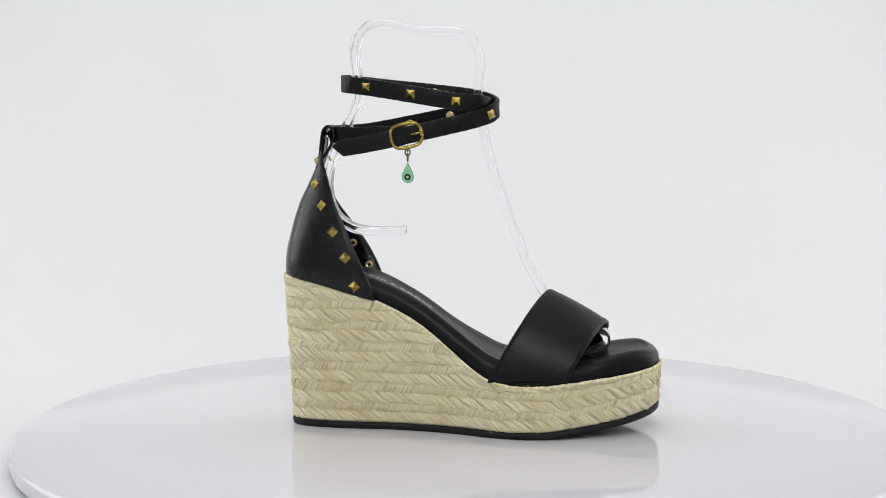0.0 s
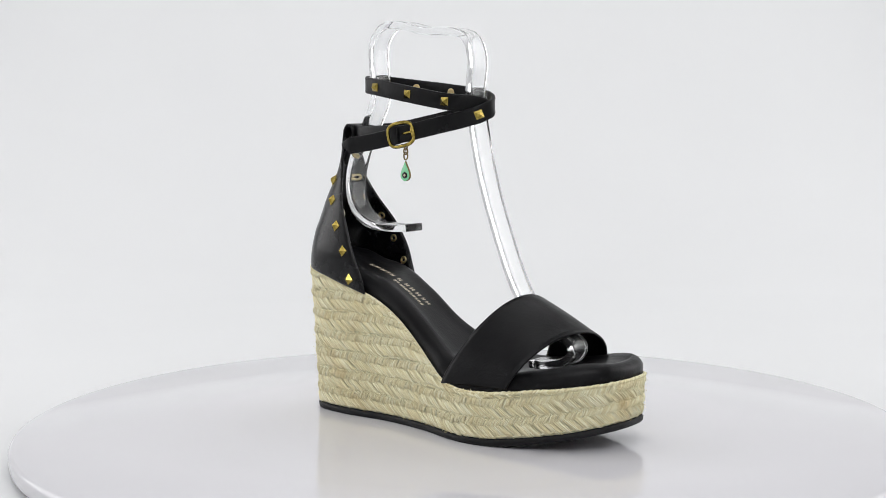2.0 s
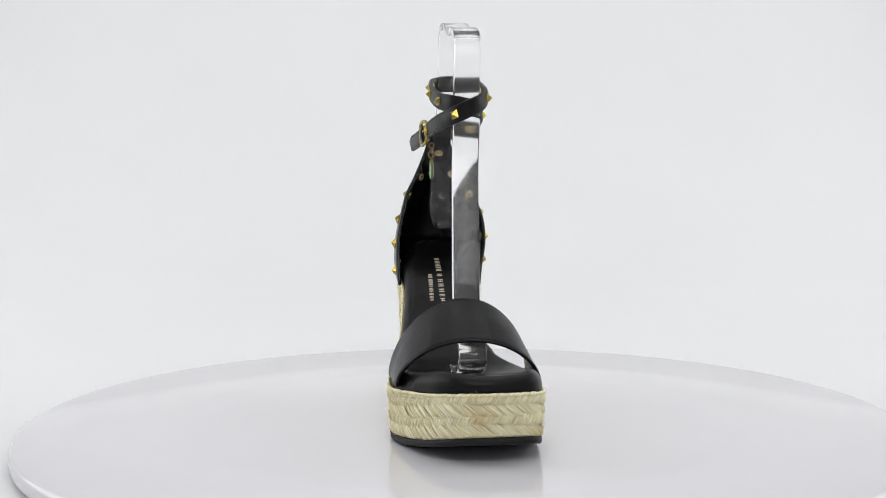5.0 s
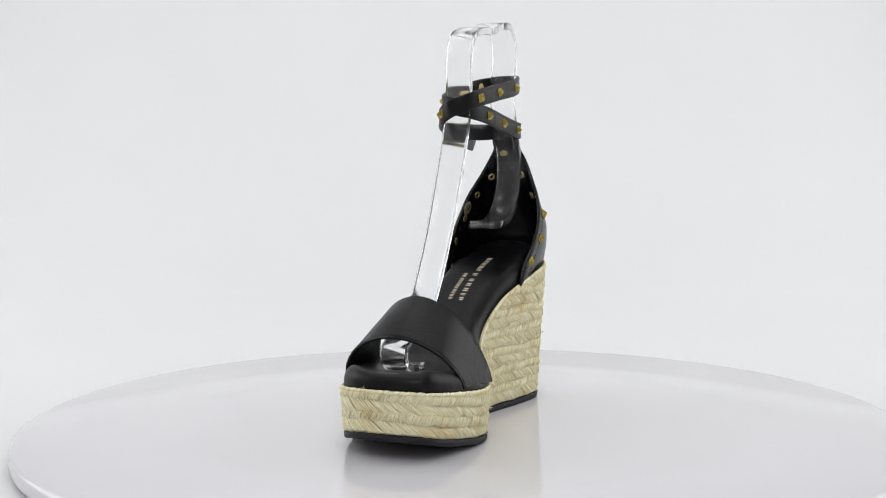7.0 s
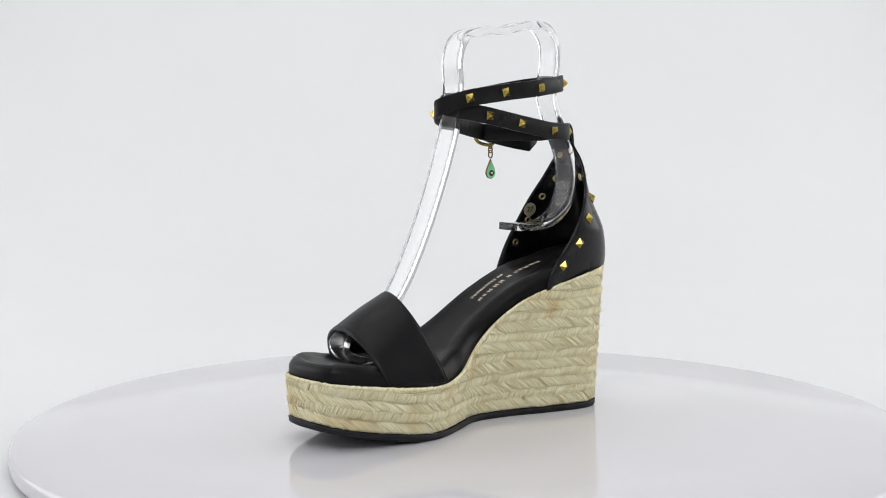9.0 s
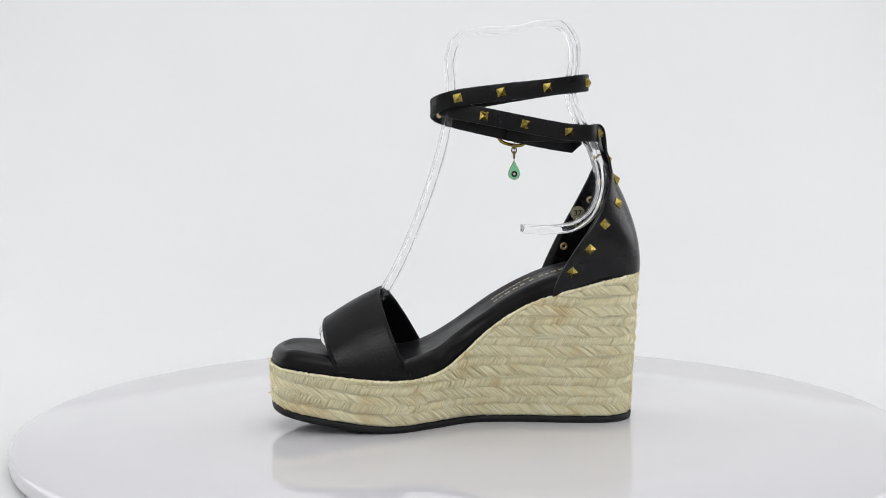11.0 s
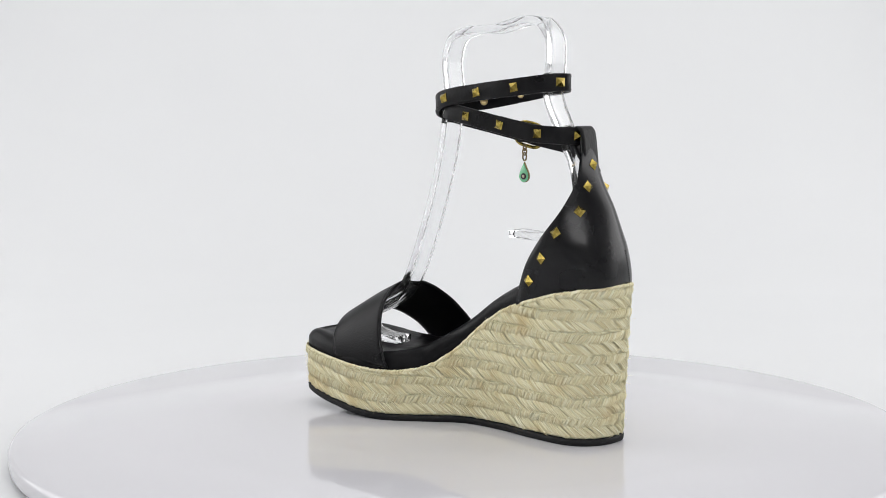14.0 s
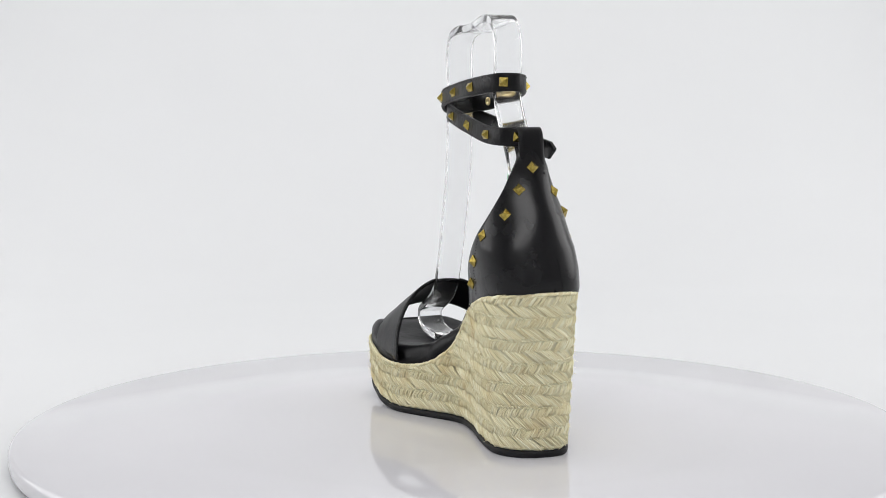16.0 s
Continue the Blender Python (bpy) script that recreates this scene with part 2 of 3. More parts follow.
jute_top = smoothed([-116, -90, -72, -52, -36, -22, -8, 4, 17, 31, 48, 66, 83, 100, 126], [97, 92.5, 87.5, 81.5, 74.5, 66, 55, 45, 36.5, 33, 32.5, 34, 36, 38, 42])
sole_low = smoothed([-120, -60, 0, 45, 60, 75, 90, 105, 118, 126], [-1.6, -1.6, -1.6, -1.6, -0.6, 1.4, 3.8, 6.6, 9.8, 11.5])
foot_top = smoothed([-116, -90, -72, -52, -36, -22, -8, 4, 17, 31, 48, 66, 83, 100, 113, 126], [107, 104, 99, 93, 85.5, 77, 66.5, 57, 48.5, 44, 42.5, 43.5, 46, 49.5, 51, 49.5])


def flare(p, z):
    """How far the side of the wedge leans out at height z."""
    k = 0.053 + 0.012 * np.clip((p[0] + 110) / 20, 0, 1)
    return k * z


def wall_point(u, z, out=0.0):
    """A point on the wedge's side: u in millimetres along the outline, z in height; and its outward normal."""
    k = (u / LENGTH * len(OUTLINE)) % len(OUTLINE)
    i, f = int(k), k - int(k)
    j = (i + 1) % len(OUTLINE)
    p, n = OUTLINE[i] * (1 - f) + OUTLINE[j] * f, OUT_N[i] * (1 - f) + OUT_N[j] * f
    q = p + n * (flare(p, z) + out)
    return np.array((q[0], q[1], z)), np.array((n[0], n[1], 0.0)), p[0]


def ring(out, zf):
    """The whole outline at an offset, with heights from zf(x)."""
    rows = []
    for p, n in zip(OUTLINE, OUT_N):
        z = zf(p[0])
        q = p + n * (flare(p, z) + out)
        rows.append((q[0], q[1], z))
    return np.array(rows)


def capped(rings):
    """Join rings of equal length from the lowest up, and close both ends."""
    bm = bmesh.new()
    v = grid_faces(bm, np.array(rings), closed_cols=True)
    for row, flip in ((v[0], True), (v[-1], False)):
        n = len(row)
        half = n // 2
        # strips across the shoe, from one side to the other
        for k in range(half):
            a, b, c, d = row[k], row[k + 1], row[(n - k - 1) % n], row[(n - k) % n]
            q = [w for i, w in enumerate((a, b, c, d)) if w not in (a, b, c, d)[:i]]
            if len(q) > 2:
                bm.faces.new(q[::-1] if flip else q)
    bmesh.ops.recalc_face_normals(bm, faces=bm.faces)
    return bm


def build_sole(shoe):
    bm = capped([ring(-3.0, lambda x: sole_low(x)), ring(-1.2, lambda x: sole_low(x)), ring(-0.4, lambda x: sole_low(x) + 0.8), ring(-0.2, lambda x: sole_low(x) + 3.6), ring(-1.5, lambda x: sole_low(x) + 4.3)])
    part("outsole", bm, RUBBER, shoe, "thin black rubber outsole")


def yarn(bm, a, b, normal, r, lift):
    """One short spindle of jute from a to b, bowed out by lift."""
    d = b - a
    side = np.cross(normal, d)
    side /= max(np.linalg.norm(side), 1e-9)
    rows = []
    for s, w, h in ((0.0, 0.45, 0.0), (0.25, 0.95, 0.75), (0.5, 1.0, 1.0), (0.75, 0.95, 0.75), (1.0, 0.45, 0.0)):
        c = a + d * s + normal * (lift * h)
        rows.append([bm.verts.new(Vector(c + side * (r * w * ca) + normal * (r * w * sa)) * MM) for ca, sa in ((1, -0.3), (0.62, 0.75), (-0.62, 0.75), (-1, -0.3))])
    for p, q in zip(rows, rows[1:]):
        for j in range(3):
            bm.faces.new((p[j], p[j + 1], q[j + 1], q[j]))


def build_wedge(shoe):
    rnd = random.Random(4)
    rings = [ring(-2.5, lambda x, k=k: sole_low(x) + 4.0 + (jute_top(x) - sole_low(x) - 5.0) * k / 10) for k in range(11)]
    wedge = part("wedge", capped(rings), JUTE, shoe, "natural jute covered wedge heel and platform")
    count, width = 8, 13.1

    def stroke(bm, ua, ub, za, zb, out, r, lift):
        keep = [f for f in (0.0, 0.17, 0.33, 0.5, 0.67, 0.83, 1.0) if za + (zb - za) * f < jute_top(wall_point(ua + (ub - ua) * f, 0)[2]) - 1.2]
        if len(keep) < 3:
            return
        ua, ub, za, zb = ua + (ub - ua) * keep[0], ua + (ub - ua) * keep[-1], za + (zb - za) * keep[0], za + (zb - za) * keep[-1]
        pa, na, _ = wall_point(ua, za, out)
        pb, nb, _ = wall_point(ub, zb, out)
        yarn(bm, pa, pb, na, r, lift)

    def level(u, k):
        """Lower edge of plait k at u, a little wavy."""
        x = wall_point(u, 0)[2]
        return sole_low(x) + (4.4 if k == 0 else 3.4) + k * width + (0.6 * math.sin(u / 13 + 2 * k) + 0.35 * math.sin(u / 5.3 + k)) * min(1, k), x

    for k in range(count):
        bm = bmesh.new()
        slip = rnd.uniform(0, 7)
        # each plait: long flat bundles below, short steep hooks above, a line of knots at its foot
        for lo, hi, pitch, fibres, lean, r, deep in ((0.05, 0.60, 6.0, 15, -8.4, 0.31, 1.15), (0.55, 1.0, 2.3, 6, 3.0, 0.31, 1.0)):
            for i in range(int(LENGTH / pitch)):
                u = i * pitch + slip + rnd.uniform(-0.5, 0.5) * min(1.0, pitch / 5)
                base, x = level(u, k)
                if base + lo * width > jute_top(x) + 6:
                    continue
                knot, turn, droop = rnd.uniform(-0.3, 0.3), rnd.uniform(-0.7, 0.7), rnd.uniform(-0.5, 0.5)
                for j in range(fibres):
                    f = 2 * (j + 0.5) / fibres - 1
                    du = f * pitch * 0.5 + rnd.uniform(-0.12, 0.12)
                    arch = deep * (1 - abs(f) ** 2.4) + 0.3 * f + knot + rnd.uniform(-0.22, 0.25)
                    stray = turn + rnd.uniform(-0.7, 0.7) * (2.6 if rnd.random() < 0.12 else 1.0)
                    stroke(bm, u + du, u + du + lean + stray, base + lo * width + droop + rnd.uniform(-0.5, 0.5), base + hi * width + droop + rnd.uniform(-0.5, 0.5),
                           -2.3 + arch, r * rnd.uniform(0.7, 1.3), rnd.uniform(0.5, 0.95))
        for row in range(2):
            for i in range(int(LENGTH / 1.75)):
                u = (i + 0.5 * row) * 1.75 + rnd.uniform(-0.25, 0.25)
                base, x = level(u, k)
                z = base + 0.05 * width + (row - 0.5) * 1.7 + rnd.uniform(-0.25, 0.25)
                if z > jute_top(x) or z < sole_low(x) + 4.6 or rnd.random() < 0.1:
                    continue
                d = rnd.uniform(0.2, 0.9) * (1 if row else -1)
                stroke(bm, u - 0.9, u + 0.9, z - d, z + d, -1.58 + rnd.uniform(-0.3, 0.25), rnd.uniform(0.34, 0.52), rnd.uniform(0.3, 0.7))
        if len(bm.verts):
            tagged(part("braid", bm, JUTE, wedge), kind="stuff")
    # a cord along the upper edge, and fuzz
    bm = bmesh.new()
    u = 0.0
    while u < LENGTH:
        for s in range(2):
            _, _, x = wall_point(u, 0)
            _, _, x2 = wall_point(u + 2.6, 0)
            pa, na, _ = wall_point(u, jute_top(x) - 2.4 + rnd.uniform(-0.7, 0.4), -1.3)
            pb, _, _ = wall_point(u + 2.6, jute_top(x2) - 0.6 + rnd.uniform(-0.35, 0.35), -1.5)
            yarn(bm, pa, pb, na, rnd.uniform(0.4, 0.75), rnd.uniform(0.4, 0.9))
            u += 1.05
    tagged(part("edge_cord", bm, JUTE, wedge), kind="stuff")
    bm = bmesh.new()
    for _ in range(1300):
        u = rnd.uniform(0, LENGTH)
        _, _, x = wall_point(u, 0)
        lo, hi = sole_low(x) + 4.5, jute_top(x)
        z = rnd.uniform(lo, hi)
        pa, na, _ = wall_point(u, z, -0.4)
        l = rnd.uniform(0.9, 3.0)
        d = np.array((rnd.uniform(-1, 1), rnd.uniform(-1, 1), rnd.uniform(-0.7, 0.7))) + na * 0.25
        d /= np.linalg.norm(d)
        pb = pa + d * l + na * 0.3
        yarn(bm, pa, pb, na, rnd.uniform(0.07, 0.12), rnd.uniform(0.2, 0.7))
    ob = part("fuzz", bm, JUTE, wedge)
    tagged(ob, kind="stuff")


def build_footbed(shoe):
    # distance from the edge gives the rounded rim
    rim = 7.0
    heel = lambda x: 5.0 * float(np.clip((-62 - x) / 12, 0, 1))
    under = lambda x: 1.8 * float(np.clip((x - 14) / 6, 0, 1) * np.clip((86 - x) / 6, 0, 1))
    rings = [ring(-3.5, lambda x: jute_top(x) - 3.0), ring(-2.4, lambda x: jute_top(x) - 0.8)]
    for k in range(1, 8):
        a = radians(90 * k / 7)
        inset = -2.4 - rim * (1 - math.cos(a))
        rows = []
        for p, n in zip(OUTLINE, OUT_N):
            low, high = jute_top(p[0]) + 2.5, foot_top(p[0])
            z = low + (high - low) * math.sin(a)
            q = p + n * (flare(p, jute_top(p[0])) + inset - heel(p[0]) - under(p[0]))
            rows.append((q[0], q[1], z))
        rings.append(np.array(rows))
    last = rings[-1]
    # the top: rows across the shoe, slightly dished
    bm = bmesh.new()
    v = grid_faces(bm, np.array(rings), closed_cols=True)
    n = len(last)
    half = n // 2
    cross = 9
    lines = []
    for k in range(half + 1):
        a, b = v[-1][k], v[-1][(n - k) % n]
        if a is b:
            lines.append([a] * (cross + 1))
            continue
        w = (a.co - b.co).length
        row = [a]
        for j in range(1, cross):
            s = j / cross
            co = a.co.lerp(b.co, s)
            co.z -= min(2.2 * MM, w * 0.05) * (1 - (2 * s - 1) ** 4)
            row.append(bm.verts.new(co))
        row.append(b)
        lines.append(row)
    for p, q in zip(lines, lines[1:]):
        for j in range(cross):
            f = [w for i, w in enumerate((p[j], q[j], q[j + 1], p[j + 1])) if w not in (p[j], q[j], q[j + 1], p[j + 1])[:i]]
            if len(f) > 2:
                bm.faces.new(f)
    bmesh.ops.recalc_face_normals(bm, faces=bm.faces)
    bed = part("footbed", bm, FOOTBED, shoe, "padded black leather footbed with cream foil marks")
    return bed


def build_toe_band(shoe):
    rows = []
    for i in range(41):
        a = math.pi * i / 40
        s = (1 - math.cos(a)) / 2
        sn, sf = math.sin(a) ** 1.25, math.sin(a) ** 1.2
        s -= 0.016 * math.sin(2 * a)
        row = []
        for j in range(17):
            f = j / 16
            back = (19 + 20 * s + (54.5 - 29) * sn, -51.6 + 84.6 * s, 33.5 + 52.5 * sn)
            front = (66 + 17 * s + (89.5 - 74.5) * sf, -52.6 + 85 * s, 35 + 1.5 * s + 30.5 * sf)
            puff = 1.2 * math.sin(math.pi * f) * sn
            row.append([back[c] * (1 - f) + front[c] * f + (puff if c == 2 else 0) for c in range(3)])
        rows.append(row)
    g = np.array(rows)
    if grid_normals(g)[20, 8, 2] < 0:
        g = g[::-1]
    band = part("toe_band", sheet(g, 2.0), LEATHER, shoe, "wide smooth black leather toe band")
    n = grid_normals(g)
    for j in (0, 16):
        part("piping", tube(g[:, j] - n[:, j] * 0.8, 0.95, 6), LEATHER, band)
    for j, i in ((0, 1), (16, 15)):
        bm = bmesh.new()
        line = spline([g[k, j] * 0.35 + g[k, i] * 0.65 + n[k, i] * 0.05 for k in range(1, 40, 3)], 110)
        for a, b in zip(line[::2], line[1::2]):
            yarn(bm, a, a + (b - a) * 0.85, n[20, i], 0.24, 0.08)
        tagged(part("edge_stitching", bm, THREAD, band), kind="stuff")
    return band


# heel counter: height, back, front edge, half width, centre line
_cz = [84, 95, 108, 124, 140, 153, 162, 168, 176, 184]
c_back = smoothed(_cz, [-111.5, -114.0, -113.8, -110.9, -105.8, -99.6, -95.6, -93.4, -91.7, -90.6])
c_edge = smoothed(_cz, [-54, -58.5, -65, -74.5, -84.0, -89, -91, -91.5, -89.8, -88.2])
c_half = smoothed(_cz, [28.2, 29.4, 30.2, 27.2, 21, 14.6, 11.3, 9.6, 8.0, 7.4])
c_mid = smoothed(_cz, [-8.8, -8.0, -6.3, -5.0, -5.7, -5.2, -4.7, -4.5, -4.7, -5.0])
c_open = smoothed(_cz, [0, 0, 0.15, 0.6, 1, 1, 0.75, 0.4, 0, 0])


def build_counter(shoe, stud_mesh, rivet_mesh):
    rows = []
    for k in range(55):
        z0 = 84 + 97 * k / 54
        row = []
        for i in range(97):
            a = radians(-90 + 180 * i / 96)
            ca = math.cos(a)
            z, x = z0, 0.0
            for again in range(3):
                low = float(np.clip((142 - z) / 45, 0, 1))
                sa = math.copysign(abs(math.sin(a)) ** (1 - 0.28 * low), a)
                lat, med = max(-math.sin(a), 0.0) * c_open(z), max(math.sin(a), 0.0) * c_open(z)
                xb, xe = c_back(z), c_edge(z) + 4.4 * lat - 2.6 * med
                x = xe - (xe - xb) * abs(ca) ** (0.85 - 0.2 * low + 0.5 * max(0.0, c_open(z) - low))
                z = z0 + (jute_top(x) - 85.2) * max(0.0, 1 - (z0 - 84) / 30)
            row.append((x, c_mid(z) + 3.0 * low * abs(ca) + (c_half(z) + 2.2 * lat + 4.4 * med) * sa * (1 + 0.1 * low * abs(ca)), z))
        rows.append(row)
    g = np.array(rows)
    n = grid_normals(g)
    if n[10, 48, 0] > 0:
        g = g[:, ::-1]
        n = grid_normals(g)
    counter = part("heel_counter", sheet(g, 2.2), SMOOTH_LEATHER, shoe, "smooth black leather heel counter edged with studs")
    # the tongue folds over the ankle strap
    w = 7.2
    loop_path = spline([(-92.6, 0, 168), (-91.7, 0, 176), (-91.0, 0, 182), (-89.8, 0, 187), (-86.6, 0, 189.8), (-83.2, 0, 188), (-81.6, 0, 183), (-84, 0, 176), (-88.5, 0, 169), (-93, 0, 162)], 36)
    g2 = np.array([[(p[0], -4.9 + w * s, p[2]) for s in np.linspace(-1, 1, 7)] for p in loop_path])
    n2 = grid_normals(g2)
    if n2[18, 3, 2] < 0:
        g2 = g2[:, ::-1]
    part("strap_loop", sheet(g2, 1.6), LEATHER, counter, "black leather loop holding the ankle strap")
    # studs: mirrored rows down both front edges, one on the centre back
    flat, fn = g.reshape(-1, 3), n.reshape(-1, 3)
    places = [(-97.9, -4.1, 168)]
    places += [(-93.1, -17.2, 152.6), (-87.6, -26.3, 139.3), (-80.5, -32.9, 123), (-71.9, -37.8, 108.5), (-65.3, -37.5, 90.6)]
    places += [(-99.3, 6.7, 155.2), (-96.6, 14.4, 140.8), (-85.9, 22.9, 126.1), (-76.2, 25.2, 110.8), (-66.3, 23.4, 95.5)]
    for q in places:
        i = int(np.argmin(np.linalg.norm(flat - np.array(q), axis=1)))
        p, m = flat[i], fn[i]
        shared("stud", stud_mesh, counter, facing(p - m * 0.2, m, spin=45 + rnd_edge.uniform(-9, 9)) @ pose(0, 0, 0, rnd_edge.uniform(-3, 3), rnd_edge.uniform(-3, 3), 0))
        shared("rivet", rivet_mesh, counter, facing(p - m * 2.1, -m))
    shared("rivet", rivet_mesh, counter, facing((-86.6, -4.6, 168.8), (0.82, 0.0, 0.55)))
    # a round size sticker on the lining
    i = int(np.argmin(np.linalg.norm(flat - np.array((-79.5, -29.5, 129.5)), axis=1)))
    build_sticker(counter, facing(flat[i] - fn[i] * 2.35, -fn[i]))
    # seam stitches along both front edges and up the back
    for col in (3, g.shape[1] - 4):
        bm = bmesh.new()
        line = spline([g[k, col] + n[k, col] * 0.05 for k in range(3, 50, 4)], 90)
        for a, b in zip(line[::2], line[1::2]):
            yarn(bm, a, a + (b - a) * 0.8, n[20, col], 0.28, 0.1)
        tagged(part("edge_stitching", bm, THREAD, counter), kind="stuff")
    bm = bmesh.new()
    mid = int(np.argmin(np.abs(g[14, 30:66, 1] + 12))) + 30
    for k in range(1, 18):
        a, b = g[k, mid] + n[k, mid] * 0.05, g[k + 1, mid] + n[k, mid] * 0.05
        yarn(bm, a, a + (b - a) * 0.6, n[k, mid], 0.3, 0.1)
    tagged(part("back_stitching", bm, THREAD, counter), kind="stuff")
    return counter


STRAP = spline([(-30, -17.5, 184), (-50, -16, 183.5), (-70, -13, 183), (-81, -9, 183.5), (-85.8, -1, 183.7), (-80.5, 8.0, 184), (-64.7, 11.5, 185), (-36.6, 12, 190), (-10.3, 11.5, 195.3), (8, 8, 198.7), (15.5, 0, 201),
                (10.5, -9.5, 203), (-4.4, -15, 204.4), (-32.5, -16.5, 209), (-61, -13, 213.5), (-74, -7, 215), (-78.5, 1, 215.8), (-74, 8.5, 215.8), (-50, 15.4, 213), (-20.6, 14.6, 210), (6.5, 12, 206.4),
                (17, 6.5, 203.2), (20.8, -1, 200), (16.5, -8.3, 196.2), (5, -14.5, 192.5), (-12, -18.5, 188.5), (-35, -20.7, 183.3), (-55, -22.7, 178.9), (-80.5, -24.6, 174.6)], 840)


def build_strap(shoe, stud_mesh, rivet_mesh):
    t, u, n = frames_along(STRAP, (0, 0, 1))
    path = STRAP
    centre = np.array((-32.0, -2.0))
    bm = sweep(path, rounded_rect(2.2, 10.3, 0.6, 2), (0, 0, 1), 0.32, 9)
    strap = part("ankle_strap", bm, LEATHER, shoe, "narrow studded black leather strap wound twice round the ankle")
    places = [(-89.3, 2.9, 183.1), (-64.7, 11.9, 185.1), (-36.6, 12.5, 190.2), (-10.3, 12.1, 195.3), (-4.4, -16, 204.4), (-32.5, -17.2, 209), (-61.1, -13.6, 213.5),
              (-77.4, 7, 215.9), (-49.8, 16.3, 212.9), (-20.6, 15.4, 210.2), (6.5, 12.6, 206.4), (17.1, -8.7, 196.2)]
    for q in places:
        i = int(np.argmin(np.linalg.norm(path - np.array(q), axis=1)))
        out = n[i].copy()
        if (path[i][:2] - centre) @ out[:2] < 0:
            out = -out
        shared("stud", stud_mesh, strap, facing(path[i] + out * 1.05, out, u[i], rnd_edge.uniform(-7, 7)) @ pose(0, 0, 0, rnd_edge.uniform(-3, 3), rnd_edge.uniform(-3, 3), 0))
        shared("rivet", rivet_mesh, strap, facing(path[i] - out * 1.1, -out, u[i]))
    bm = bmesh.new()
    for i in range(8, len(path) - 16, 5):
        out = n[i] if (path[i][:2] - centre) @ n[i][:2] > 0 else -n[i]
        for s in (-4.0, 4.0):
            a, b = path[i] + u[i] * s + out * 1.1, path[i + 3] + u[i + 3] * s + out * 1.1
            yarn(bm, a, a + (b - a) * 0.85, out, 0.26, 0.1)
    tagged(part("strap_stitching", bm, THREAD, strap), kind="stuff")
    # buckle
    i = int(np.argmin(np.linalg.norm(path[600:] - np.array((-35, -20.7, 183.3)), axis=1))) + 600
    out = n[i] if n[i][1] < 0 else -n[i]
    side, up, c = t[i], u[i], path[i] + out * 1.4
    w, h = 9.6, 7.4
    frame_pts = []
    for k in range(40):
        a = 2 * math.pi * k / 40
        ca, sa = math.cos(a), math.sin(a)
        r = (abs(ca) ** 3.2 + abs(sa) ** 3.2) ** (-1 / 3.2)
        frame_pts.append(c + side * (w * r * ca) + up * (h * r * sa) + out * (0.7 - 1.1 * abs(ca * r)))
    buckle = part("buckle", tube(frame_pts, 1.15, 8, closed=True), BRASS, strap, "antique brass oval buckle")
    part("prong", tube([c + side * (-w + 0.3) + out * 1.2, c + side * (-w * 0.72) + out * 1.9, c + side * (-w * 0.45) + out * 1.1, c + side * -2.0 + out * 0.6], 0.75, 8), BRASS, buckle)
    part("roller", tube([c + side * -w + up * 3.2 + out * 0.3, c + side * -w - up * 3.2 + out * 0.3], 1.5, 10), BRASS, buckle)
    part("keeper", sweep(np.array([c + side * 4.5 + up * z + out * (0.5 if abs(z) < 5 else -0.6) for z in (-5.6, -5.2, -2, 2, 5.2, 5.6)]), rounded_rect(1.3, 5.5, 0.4, 2), side), LEATHER, buckle)
    # charm
    charm = new("charm")
    charm.parent = strap
    charm.matrix_basis = pose(-34.6 * MM, -16.8 * MM, 0, 0, 0, 0)
    tagged(charm, "pale green enamel drop charm on brass links")

    def link(z, r, flat):
        pts = [(r * math.cos(a) * (0 if flat else 1), r * math.cos(a) * (1 if flat else 0), z + 1.25 * r * math.sin(a)) for a in np.linspace(0, 2 * math.pi, 16, endpoint=False)]
        return tube(pts, 0.5, 6, closed=True)

    part("link", link(175.2, 1.5, True), BRONZE, charm)
    part("link", link(172.6, 1.6, False), BRONZE, charm)
    part("link", link(169.6, 2.0, True), BRONZE, charm)

    def drop(scale, y0, y1):
        pts = []
        for k in range(28):
            a = 2 * math.pi * k / 28
            x, z = math.sin(a), -math.cos(a)
            taper = 1.0 if z < 0 else (1 - z) ** 0.55 * 1.0
            pts.append((3.85 * scale * x * (1 if z < 0 else max(0.14, 1 - z ** 1.5 * 0.9)), 157.4 + (4.0 * z if z < 0 else 9.0 * z) * (1 - (1 - scale) * 0.8)))
        bm = bmesh.new()
        rows = [[(p[0] * f, y, 158.5 + (p[1] - 158.5) * f) for p in pts] for y, f in ((y0, 0.93), (y0 + 0.25, 1.0), (y1 - 0.25, 1.0), (y1, 0.93))]
        v = grid_faces(bm, np.array(rows), closed_cols=True)
        bm.faces.new(v[0])
        bm.faces.new(v[-1][::-1])
        bmesh.ops.recalc_face_normals(bm, faces=bm.faces)
        return bm

    part("rim", drop(1.0, -0.8, 0.8), BRONZE, charm)
    for s in (-1, 1):
        part("enamel_face", drop(0.93, min(s * 0.75, s * 1.15), max(s * 0.75, s * 1.15)), ENAMEL, charm, "pale green enamel")
        dot = lathe([(2.0, 0), (2.0, 0.25), (1.8, 0.35), (0.1, 0.35)], 20)
        ob = part("dot", dot, BLACK_ENAMEL, charm)
        ob.matrix_basis = facing((0, s * 1.1, 157.2), (0, s, 0))
        ob = part("dot_centre", lathe([(0.85, 0), (0.85, 0.5), (0.6, 0.6), (0.1, 0.6)], 16), CREAM, charm)
        ob.matrix_basis = facing((0, s * 1.1, 157.2), (0, s, 0))
    return strap


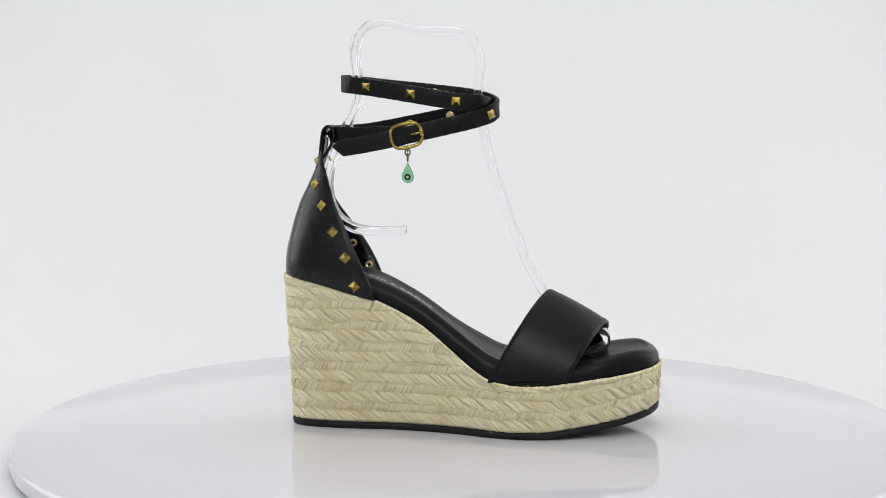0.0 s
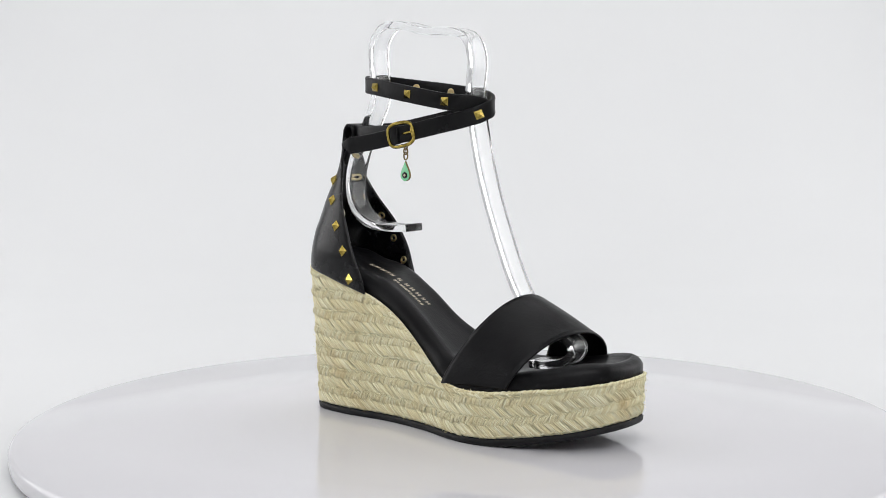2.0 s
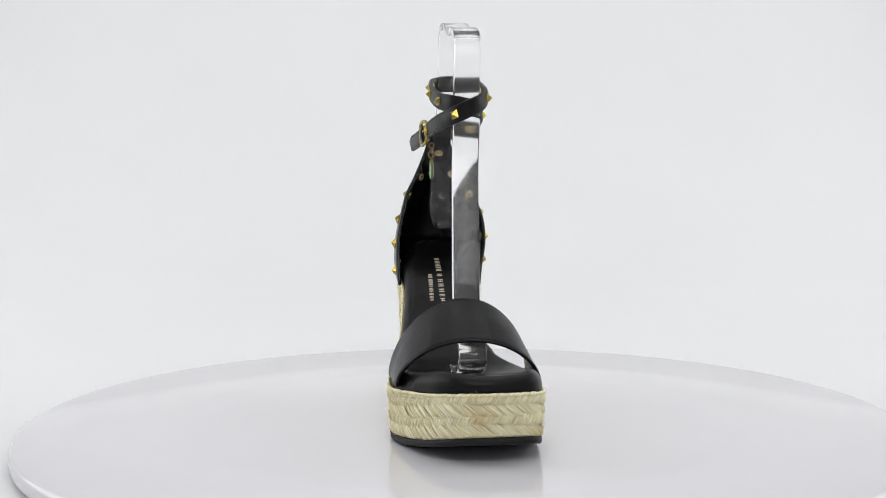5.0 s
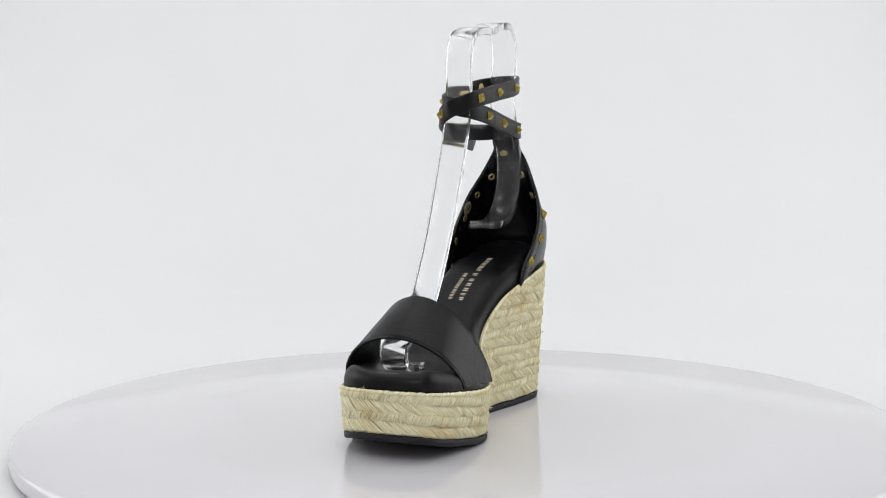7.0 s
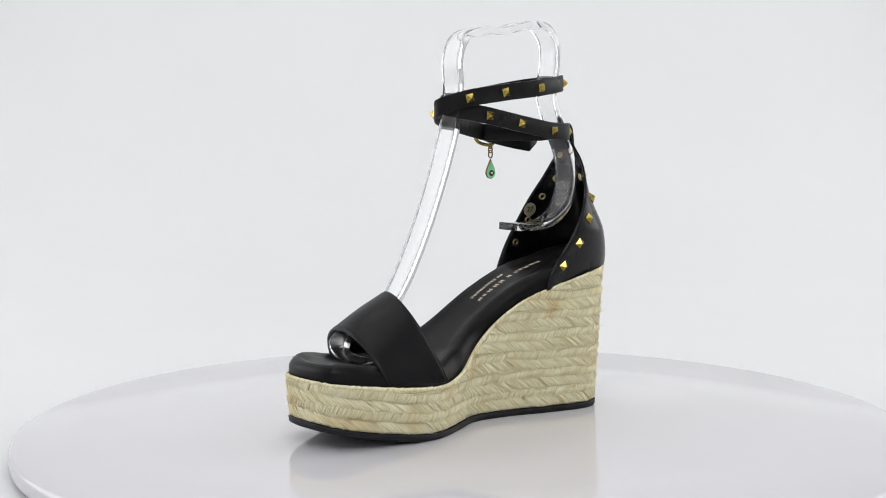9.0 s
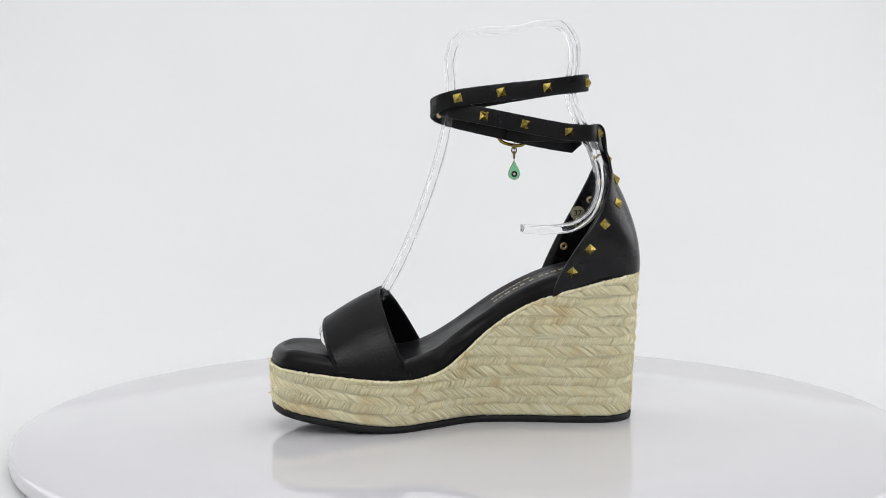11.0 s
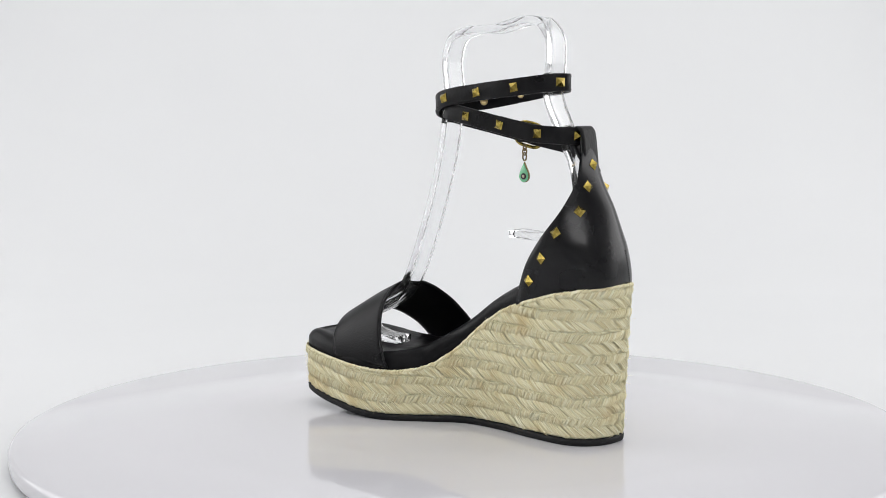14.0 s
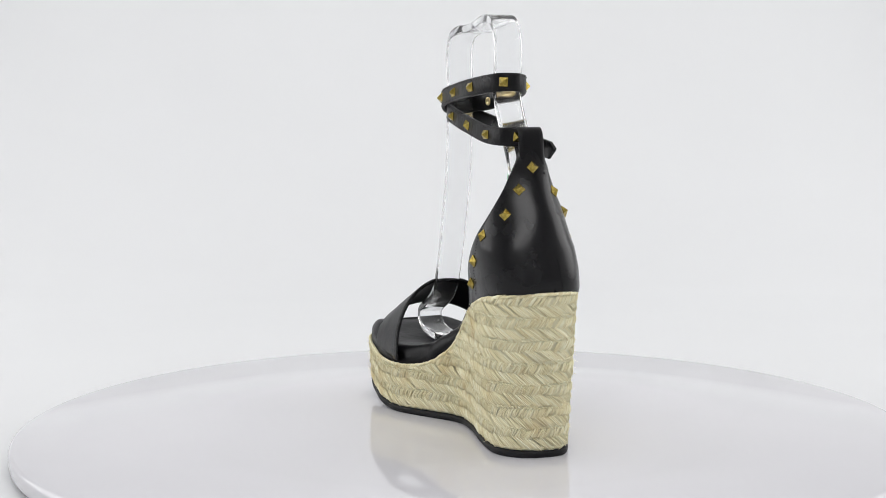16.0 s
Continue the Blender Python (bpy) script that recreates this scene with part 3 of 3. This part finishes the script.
def build_marks(bed):
    """Two lines of small cream foil bars on the footbed."""
    def bars(name, start, end, widths, height, dz=0.0):
        a, b = np.array((*start, 0.0)), np.array((*end, 0.0))
        total = sum(widths)
        d = (b - a) / total
        across = np.array((0.0, -1.0, 0.0))
        bm = bmesh.new()
        at = 0.0
        for w in widths:
            if w > 0.45:
                for s0, s1, h0, h1 in ((0.18, 0.32, 0, 1), (0.58, 0.72, 0, 1), (0.32, 0.58, 0.4, 0.58)):
                    q = [a + d * (at + s * w) + across * (h * height) for s, h in ((s0, h0), (s1, h0), (s1, h1), (s0, h1))]
                    bm.faces.new([bm.verts.new(Vector((p[0], p[1], foot_top(p[0]) - 1.75 + dz)) * MM) for p in q])
            at += w
        ext = bmesh.ops.extrude_face_region(bm, geom=bm.faces[:])
        for e in ext["geom"]:
            if isinstance(e, bmesh.types.BMVert):
                e.co.z += 0.15 * MM
        bmesh.ops.recalc_face_normals(bm, faces=bm.faces)
        part(name, bm, CREAM, bed, smooth=False)

    bars("foil_mark", (-71, -7.0), (-19, -9.8), [1, 1.1, 1.2, 0.7, 1, 0.4, 1, 0.4, 1, 1.1, 1.2, 0.7, 1], 3.6)
    bars("foil_mark", (-45, -15.2), (-19.5, -17.4), [1, 1, 0.4, 1, 0.8, 1, 1, 1, 1, 1, 1, 1], 2.8, 0.8)


def build_sticker(counter, m):
    ob = part("size_sticker", lathe([(4.9, 0), (4.9, 0.12), (4.7, 0.18), (0.1, 0.18)], 28), STICKER, counter, "small round clear size sticker")
    ob.matrix_basis = m
    txt = bpy.data.curves.new("size_number", "FONT")
    txt.body, txt.size, txt.align_x, txt.align_y, txt.extrude = "37", 0.0055, "CENTER", "CENTER", 0.00008
    txt.materials.append(BLACK_ENAMEL)
    t = new("size_number", txt)
    t.parent = ob
    t.matrix_basis = pose(0, 0, 0.0003)
    return ob


def build_sandal():
    shoe = new("wedge_sandal")
    tagged(shoe, "black leather ankle-strap sandal with braided jute wedge heel", "sandal")
    bm = bmesh.new()
    s, h = 2.65, 3.1
    v = [bm.verts.new(Vector(p) * MM) for p in ((-s, -s, 0), (s, -s, 0), (s, s, 0), (-s, s, 0), (-s, -s, 0.5), (s, -s, 0.5), (s, s, 0.5), (-s, s, 0.5))]
    k = 0.25
    top = [bm.verts.new(Vector(p) * MM) for p in ((-k, -k, h), (k, -k, h), (k, k, h), (-k, k, h))]
    for i in range(4):
        j = (i + 1) % 4
        bm.faces.new((v[i], v[j], v[4 + j], v[4 + i]))
        bm.faces.new((v[4 + i], v[4 + j], top[j], top[i]))
    bm.faces.new(top)
    bm.faces.new(v[3::-1])
    stud = mesh_of(bm, BRASS)
    rivet = mesh_of(lathe([(2.7, -0.2), (2.7, 0.25), (2.3, 0.55), (1.5, 0.55), (1.1, 0.1), (0.1, 0.0)], 16), PALE_BRASS, True)
    build_sole(shoe)
    build_wedge(shoe)
    bed = build_footbed(shoe)
    build_marks(bed)
    build_counter(shoe, stud, rivet)
    build_toe_band(shoe)
    build_strap(shoe, stud, rivet)
    return shoe


def build_form():
    """A clear strip bent to the shape of a foot."""
    pts = spline([(61, -11, 43.9), (74, -10.5, 44.8), (86, -10.2, 48.2), (91.2, -10, 53.8), (90, -9.8, 59.3), (83.5, -9.5, 63.2), (70, -9, 69.3), (57, -8, 77.5), (47.5, -7, 91), (34, -5, 120), (19.5, -3, 160), (12, -1, 190), (9.5, -0.5, 212), (10.5, 0, 231),
                  (5, 0.5, 244.5), (-8, 1, 249.3), (-28, 1, 249.8), (-50, 1, 254.3), (-62, 1, 252.8), (-70, 1, 243), (-71, 1, 229), (-68.8, 0.5, 208), (-77, -0.5, 187), (-86, -1, 168), (-89, -2, 150), (-84, -3, 133), (-72, -3.5, 123.5), (-55, -3.5, 121), (-38, -3.5, 121.8)], 260)
    bm = sweep(pts, [(a + 0.7, b) for a, b in rounded_rect(4.7, 16.5, 0.5, 2)], (0, 1, 0))
    form = part("shoe_form", bm, ACRYLIC, None)
    tagged(form, "clear bent acrylic foot form inside the sandal", "shoe form")
    return form


build_studio()
table = build_turntable()
sandal = build_sandal()
form = build_form()


def motions():
    """The table turns evenly and carries the sandal and the form."""
    for thing in (table, sandal, form):
        walk(thing, [(0.5 * k, pose(0, 0, -0.0016 if thing is table else 0, 0, 0, 5.898 - 11.0 - 15.178 * 0.5 * k)) for k in range(33)])


motions()
